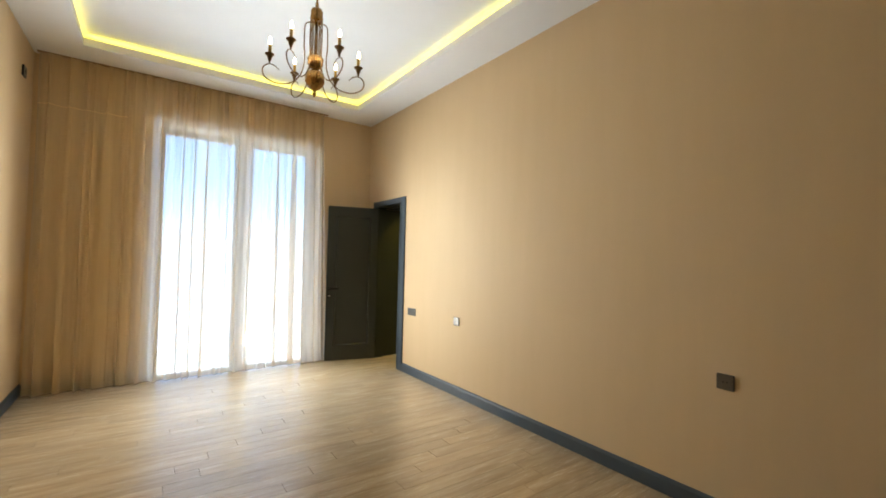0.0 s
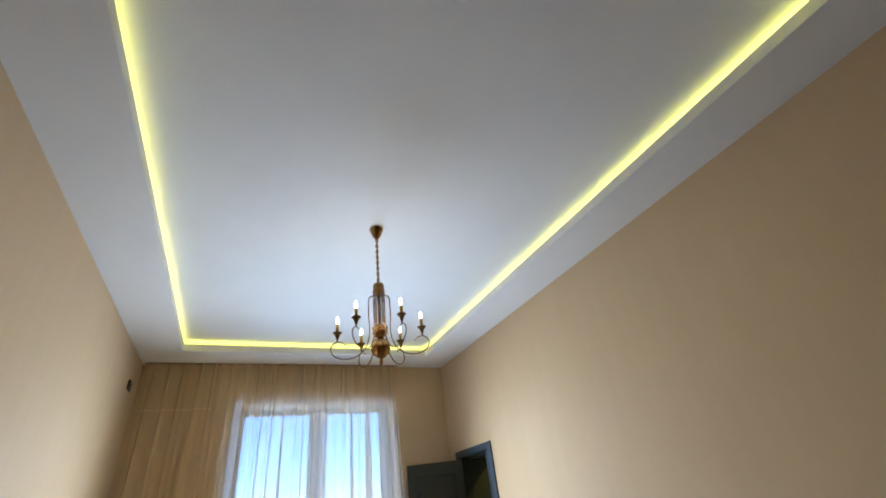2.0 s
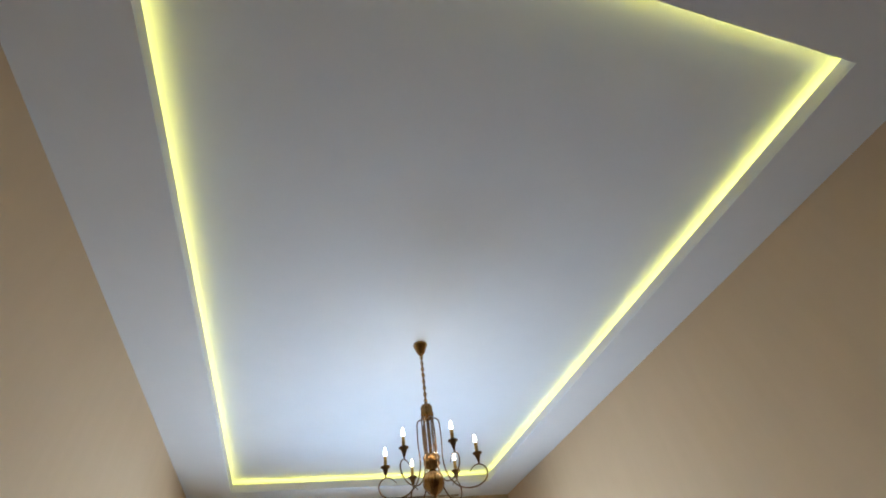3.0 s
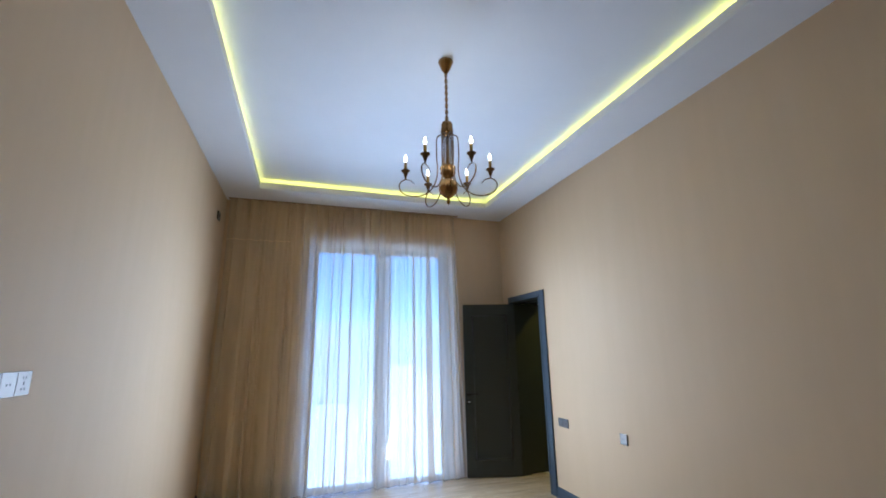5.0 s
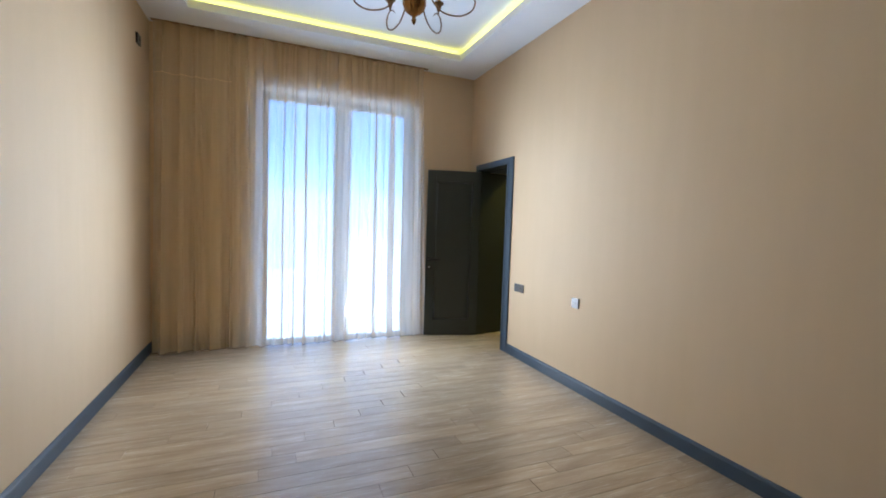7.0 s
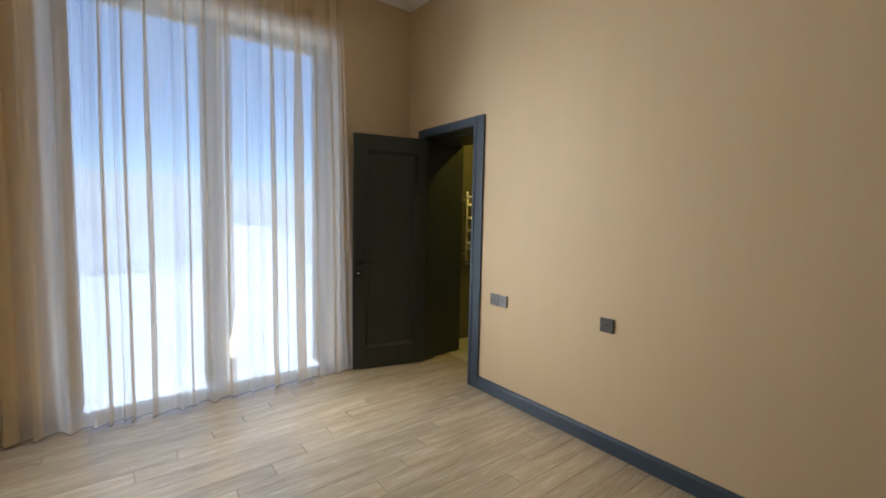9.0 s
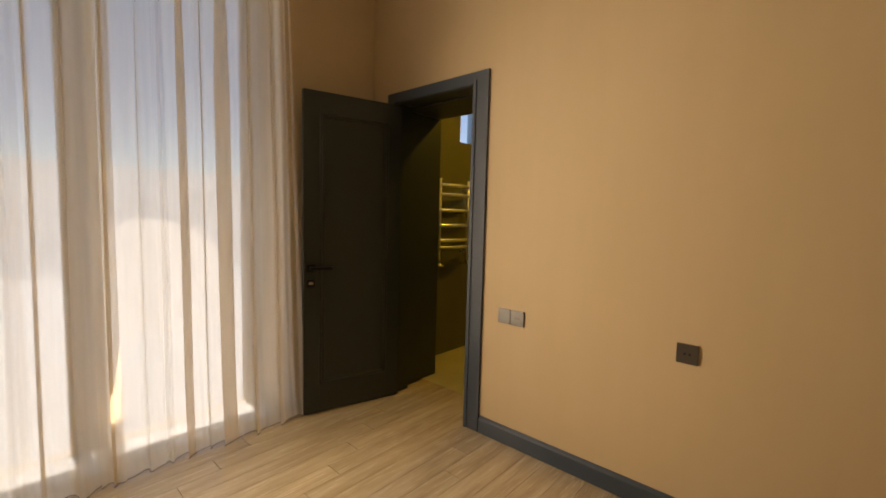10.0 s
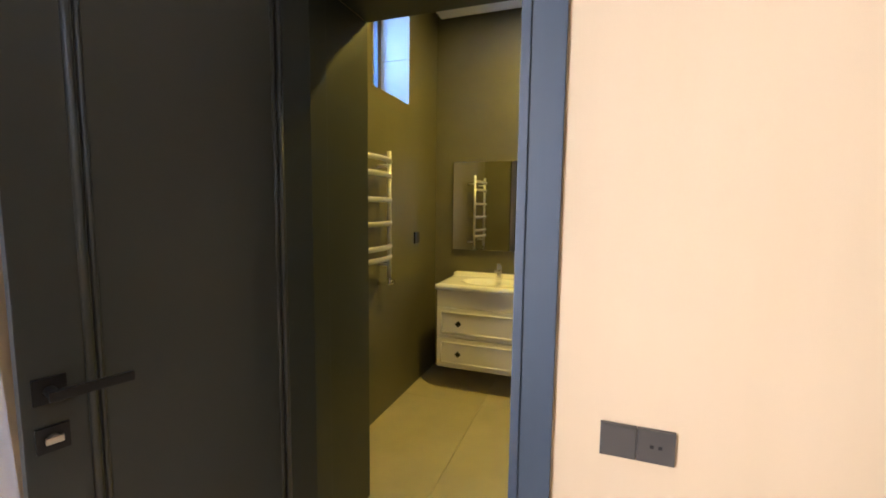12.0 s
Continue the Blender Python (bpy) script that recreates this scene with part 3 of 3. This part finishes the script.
for k in range(6):
    a = 2 * math.pi * (k + 0.5) / 6
    bm = bmesh.new()
    d = Vector((math.cos(a), math.sin(a), 0))
    tube(bm, smooth_path([d * 0.028 + Vector((0, 0, cz(2.935))), d * 0.026 + Vector((0, 0, cz(2.82))), d * 0.028 + Vector((0, 0, cz(2.68)))], 5), 0.0036, 8)
    part("rod", bm, DARKBRASS, chan, smooth=True)
bm = bmesh.new()
lathe(bm, [(0.012, cz(2.705)), (0.046, cz(2.700)), (0.052, cz(2.685)), (0.045, cz(2.665)), (0.050, cz(2.650)), (0.038, cz(2.630)), (0.018, cz(2.618)), (0.022, cz(2.606)), (0.012, cz(2.600))], 60, 0.26, 10)
part("ring", bm, BRASS, chan, smooth=True)
bm = bmesh.new()
lathe(bm, [(0.010, cz(2.610)), (0.036, cz(2.604)), (0.050, cz(2.592)), (0.060, cz(2.560)), (0.060, cz(2.530)), (0.050, cz(2.505)), (0.030, cz(2.485)), (0.012, cz(2.475)), (0.009, cz(2.462)), (0.013, cz(2.452)),
           (0.009, cz(2.440)), (0.004, cz(2.430))], 48, 0.10, 12)
part("body", bm, BRASS, chan, "fluted brass ball with a finial", smooth=True)
HB = 2.612
for k in range(6):
    a = radians(-18 + 60 * k)
    d = Vector((math.cos(a), math.sin(a), 0))
    prof = [(0.030, 2.930), (0.055, 2.922), (0.068, 2.900), (0.071, 2.84), (0.071, 2.76), (0.066, 2.69), (0.072, 2.62), (0.096, 2.555), (0.145, 2.507), (0.20, 2.490),
            (0.26, 2.493), (0.310, 2.520), (0.328, 2.560), (0.315, 2.593), (0.285, 2.608), (0.250, 2.600), (0.222, 2.575)]
    bm = bmesh.new()
    tube(bm, smooth_path([d * r + Vector((0, 0, cz(z))) for r, z in [(p_[0] if p_[0] < 0.08 else 0.08 + (p_[0] - 0.08) * 0.93, p_[1]) for p_ in prof]], 5), 0.0040, 7, lambda t: 1.0 if t < 0.8 else 1.0 - 2.2 * (t - 0.8))
    arm = part("arm", bm, DARKBRASS, chan, smooth=True)
    c = d * 0.271
    bm = bmesh.new()
    lathe(bm, [(0.004, cz(HB)), (0.006, cz(HB + 0.012)), (0.013, cz(HB + 0.035)), (0.018, cz(HB + 0.050)), (0.028, cz(HB + 0.056)), (0.028, cz(HB + 0.061)), (0.020, cz(HB + 0.064)), (0.011, cz(HB + 0.066))], 20, at=c)
    part("cup", bm, DARKBRASS, arm, smooth=True)
    bm = bmesh.new()
    lathe(bm, [(0.0095, cz(HB + 0.064)), (0.0095, cz(HB + 0.122)), (0.006, cz(HB + 0.123))], 14, at=c)
    part("candle", bm, CANDLE, arm, smooth=True)
    bm = bmesh.new()
    lathe(bm, [(0.006, cz(HB + 0.122)), (0.0085, cz(HB + 0.131)), (0.0096, cz(HB + 0.141)), (0.0080, cz(HB + 0.153)), (0.005, cz(HB + 0.166)), (0.002, cz(HB + 0.173))], 16, at=c)
    part("bulb", bm, BULB, arm, "glowing warm candle bulb", smooth=True)

BULBW = 0.15
for k in range(6):
    a = radians(-18 + 60 * k)
    lamp("candle_light", "POINT", pose(CH[0] + 0.271 * math.cos(a), CH[1] + 0.271 * math.sin(a), ZU + cz(HB + 0.200)), BULBW, (1.0, 0.82, 0.60), radius=0.010)

# ---- sockets and switches ----


def plate(name, x, y, z, nx, label, holes, group=""):
    """An 86 mm square plate on a wall x = const, its face towards nx; holes as (dy, dz, wide, high)."""
    ob = empty(name, pose(x, y, z), label, "switch" if name == "light_switch" else "socket" if name == "socket" else "thermostat", group)
    bm = bmesh.new()
    box(bm, min(0, nx * 0.011), -0.0425, -0.0425, max(0, nx * 0.011), 0.0425, 0.0425, bevel=0.0018)
    body = part("plate", bm, PLATE, ob)
    if holes is None:
        bm = bmesh.new()
        box(bm, min(nx * 0.011, nx * 0.0135), -0.039, -0.039, max(nx * 0.011, nx * 0.0135), 0.039, 0.039, bevel=0.001)
        part("rocker", bm, PLATE, ob)
    else:
        for dy, dz, w, h_ in holes:
            bm = bmesh.new()
            box(bm, min(nx * 0.0105, nx * 0.0116), dy - w / 2, dz - h_ / 2, max(nx * 0.0105, nx * 0.0116), dy + w / 2, dz + h_ / 2)
            part("hole", bm, HOLE, ob)
    return ob


TWO = [(-0.0095, 0, 0.0085, 0.0085), (0.0095, 0, 0.0085, 0.0085)]
MULTI = [(-0.008, 0.020, 0.006, 0.008), (0.008, 0.020, 0.006, 0.008), (0.0, 0.0, 0.006, 0.014), (-0.010, -0.020, 0.008, 0.008), (0.010, -0.020, 0.008, 0.008)]
plate("light_switch", XR, 4.692, 0.757, -1, "graphite light switch beside the bathroom door", None)
plate("socket", XR, 4.606, 0.757, -1, "graphite two-pin socket beside the light switch", TWO)
plate("socket", XR, 3.757, 0.760, -1, "graphite two-pin socket alone on the beige wall", TWO, "sockets on the beige walls")
plate("socket", XR, 1.297, 0.758, -1, "graphite two-pin socket low on the beige wall near the room's start", TWO, "sockets on the beige walls")
for i, hl in enumerate((MULTI, TWO, MULTI)):
    plate("socket", XL, 2.432 + 0.0868 * i, 1.440, 1, "glossy graphite wall socket in a row of three", hl, "row of three sockets")
sens = empty("thermostat", pose(XL, 5.53, 2.99), "small dark sensor box high on the wall beside the curtain", "sensor")
part("case", (lambda b: (box(b, 0, -0.055, -0.045, 0.016, 0.055, 0.045, bevel=0.003), b)[1])(bmesh.new()), BLACK, sens)
part("lens", (lambda b: (box(b, 0.016, -0.018, -0.012, 0.020, 0.018, 0.012, bevel=0.002), b)[1])(bmesh.new()), HOLE, sens)

# ---- bathroom things ----
van = empty("vanity_unit", pose(4.42, 5.435, 0.16), "white gloss wall-hung washbasin unit with two framed drawers", "vanity unit")
bm = bmesh.new()
box(bm, 0.018, -0.395, 0.0, 0.449, 0.395, 0.585, bevel=0.002)
part("body", bm, WHITE, van)


def drawer(z0, z1, knobs):
    bm = bmesh.new()
    box(bm, 0.0, -0.394, z0, 0.0175, 0.394, z1, bevel=0.003)
    fr = part("drawer_front", bm, WHITE, van)
    if knobs:
        bm = bmesh.new()
        m0 = 0.035
        pts = [(-0.394 + m0, z0 + m0), (0.394 - m0, z0 + m0), (0.394 - m0, z1 - m0), (-0.394 + m0, z1 - m0)]
        for (a, b), (c, d) in zip(pts, pts[1:] + pts[:1]):
            tube(bm, [Vector((-0.001, a, b)), Vector((-0.001, c, d))], 0.0075, 8)
        part("moulding", bm, WHITE, fr, smooth=True)
        for y in (-0.225, 0.225):
            bm = bmesh.new()
            box(bm, -0.022, -0.017, -0.017, -0.012, 0.017, 0.017, bevel=0.002)
            box(bm, -0.012, -0.005, -0.005, 0.0, 0.005, 0.005)
            for v in bm.verts:
                v.co = Matrix.Rotation(math.pi / 4, 4, "X") @ v.co + Vector((0, y, (z0 + z1) / 2))
            part("knob", bm, BLACK, fr, "small black diamond knob")


drawer(0.455, 0.583, False)
drawer(0.230, 0.450, True)
drawer(0.003, 0.225, True)

basin = empty("washbasin", pose(4.42, 5.435, 0.745), "white ceramic washbasin with raised back edge on the vanity unit", "washbasin")
bm = bmesh.new()
nu, nv = 36, 24
front_x, back_x = -0.015, 0.448
grid = []
for i in range(nu + 1):
    row = []
    for j in range(nv + 1):
        y = -0.405 + 0.81 * i / nu
        s2 = j / nv
        bulge = 0.012 * math.exp(-(y / 0.22) ** 2)
        x = front_x - bulge + (back_x - front_x + bulge) * s2
        r2 = ((x - 0.19) / 0.15) ** 2 + (y / 0.24) ** 2
        z = 0.040 - 0.085 * max(0, 1 - r2) ** 0.5 if r2 < 1 else 0.040
        edge = min(1, (0.405 - abs(y)) / 0.02, (x - front_x + bulge) / 0.02)
        z -= 0.006 * (1 - max(0, edge)) ** 2
        z += 0.030 / (1 + math.exp(-(x - 0.415) / 0.006))
        row.append(bm.verts.new((x, y, z)))
    grid.append(row)
for i in range(nu):
    for j in range(nv):
        bm.faces.new((grid[i][j], grid[i + 1][j], grid[i + 1][j + 1], grid[i][j + 1]))
loop = [grid[i][0] for i in range(nu + 1)] + [grid[nu][j] for j in range(1, nv + 1)] + [grid[i][nv] for i in range(nu - 1, -1, -1)] + [grid[0][j] for j in range(nv - 1, 0, -1)]
low = [bm.verts.new((v.co.x, v.co.y, 0.0008)) for v in loop]
for i in range(len(loop)):
    j = (i + 1) % len(loop)
    bm.faces.new((loop[i], loop[j], low[j], low[i]))
bm.faces.new(low)
part("bowl", bm, CERAM, basin, smooth=True)

tap = empty("tap", pose(4.70, 5.43, 0.785), "chrome single-lever basin tap", "tap")
bm = bmesh.new()
box(bm, -0.022, -0.020, 0.0, 0.022, 0.020, 0.115, bevel=0.004)
box(bm, -0.120, -0.015, 0.080, -0.020, 0.015, 0.098, bevel=0.004)
part("spout", bm, CHROME, tap)
bm = bmesh.new()
box(bm, -0.050, -0.013, 0.128, 0.018, 0.013, 0.138, bevel=0.003)
box(bm, -0.012, -0.012, 0.1155, 0.012, 0.012, 0.128)
part("lever", bm, CHROME, tap)

mirror = empty("mirror", pose(BX, 5.447, 1.347), "frameless rectangular wall mirror above the washbasin", "mirror")
part("backing", (lambda b: (box(b, -0.022, -0.405, -0.345, -0.0005, 0.405, 0.345), b)[1])(bmesh.new()), RAILW, mirror)
part("glass", (lambda b: (box(b, -0.027, -0.410, -0.350, -0.0225, 0.410, 0.350, bevel=0.001), b)[1])(bmesh.new()), MIRROR, mirror)

rail_t = empty("towel_rail", pose(3.68, BY1, 0.0), "brushed steel heated towel rail with curved bars on the tiled wall", "towel rail")
for sx in (-0.2, 0.2):
    bm = bmesh.new()
    tube(bm, [Vector((sx, -0.075, 0.905)), Vector((sx, -0.075, 1.665))], 0.013, 12)
    part("upright", bm, RAILW, rail_t, smooth=True)
for z in (1.605, 1.520, 1.375, 1.238, 1.100, 1.035):
    bm = bmesh.new()
    tube(bm, smooth_path([(-0.2, -0.080, z), (-0.12, -0.110, z), (0, -0.122, z), (0.12, -0.110, z), (0.2, -0.080, z)], 5), 0.015, 10)
    part("bar", bm, RAILW, rail_t, smooth=True)
for sx in (-0.2, 0.2):
    for z in (0.98, 1.58):
        bm = bmesh.new()
        tube(bm, [Vector((sx, -0.0005, z)), Vector((sx, -0.075, z))], 0.009, 10)
        part("bracket", bm, RAILW, rail_t, smooth=True)
    bm = bmesh.new()
    tube(bm, smooth_path([(sx, -0.075, 0.905), (sx, -0.075, 0.872), (sx, -0.065, 0.862), (sx, -0.0005, 0.862)], 4), 0.011, 10)
    tube(bm, [Vector((sx, -0.078, 0.868)), Vector((sx + 0.045, -0.078, 0.868))], 0.014, 12)
    part("valve", bm, CHROME, rail_t, smooth=True)

bsock = empty("socket", pose(4.46, BY1, 1.11), "small black socket on the tiled bathroom wall", "socket")
part("plate", (lambda b: (box(b, -0.042, -0.012, -0.042, 0.042, -0.0005, 0.042, bevel=0.003), b)[1])(bmesh.new()), BLACK, bsock)
part("hole", (lambda b: (box(b, -0.012, -0.0125, -0.004, 0.012, -0.0115, 0.004), b)[1])(bmesh.new()), HOLE, bsock)
dl = empty("downlight", pose(3.95, 5.09, BZ), "round recessed bathroom downlight", "downlight")
bm = bmesh.new()
lathe(bm, [(0.085, 0.0), (0.085, -0.006), (0.070, -0.012), (0.068, -0.004)], 32)
part("rim", bm, WHITE, dl, smooth=True)

# ---- floor pieces ----
floor = structure(new("floor"), "greige wood-look laminate planks laid across the room", "floor")
PW, PL = 0.117, 1.2
mesh_cache = {}


def slab(name, w, l, bevel, thick, material):
    key = (name, round(w, 4), round(l, 4))
    if key not in mesh_cache:
        bm = bmesh.new()
        g = bevel
        lo = [bm.verts.new((x, y, -thick)) for x, y in ((0, 0), (l, 0), (l, w), (0, w))]
        md = [bm.verts.new((x, y, -g)) for x, y in ((0, 0), (l, 0), (l, w), (0, w))]
        hi = [bm.verts.new((x, y, 0)) for x, y in ((g, g), (l - g, g), (l - g, w - g), (g, w - g))]
        for a, b in ((lo, md), (md, hi)):
            for i in range(4):
                j = (i + 1) % 4
                bm.faces.new((a[i], a[j], b[j], b[i]))
        bm.faces.new(hi)
        me = bpy.data.meshes.new(name)
        bm.to_mesh(me)
        bm.free()
        me.materials.append(material)
        mesh_cache[key] = me
    return mesh_cache[key]


row = -45
while True:
    ya = 3.572 + PW * row
    yb = ya + PW
    row += 1
    if yb <= YN + 0.001:
        continue
    if ya >= YE + 0.3:
        break
    r0 = row - 1
    a, b = max(ya, YN), min(yb, YE)
    if b - a < 0.012:
        continue
    off = 0.455 + 0.2 * r0 + (0.33 if r0 <= -2 else 0.0) + (0.25 if r0 <= -12 else 0.0)
    x = off - PL * math.ceil((off - XL) / PL)
    right = 3.048 if (a >= 4.92 and b <= 5.70) else XR
    while x < right:
        xa, xb = max(x, XL), min(x + PL, right)
        if xb - xa > 0.01:
            ob = new("plank", slab("plank", b - a - 0.0012, xb - xa - 0.0012, 0.0011, 0.010, WOOD))
            ob.location = (xa + 0.0006, a + 0.0006, 0)
            ob.parent = floor
        x += PL

bath_floor = structure(new("bath_floor"), "large beige stone-look tiles on the bathroom floor", "floor")
for i in range(2):
    for j in range(3):
        xa, xb = 3.052 + 1.2 * i, min(3.052 + 1.2 * (i + 1), BX)
        ya, yb = 4.54 + 0.6 * (j - 1) + 0.3, 4.54 + 0.6 * j + 0.3
        ya, yb = max(ya, BY0), min(yb, BY1)
        if yb - ya < 0.02:
            continue
        ob = new("tile", slab("tile", yb - ya - 0.002, xb - xa - 0.002, 0.001, 0.010, BATHF))
        ob.location = (xa, ya, -0.006)
        ob.parent = bath_floor
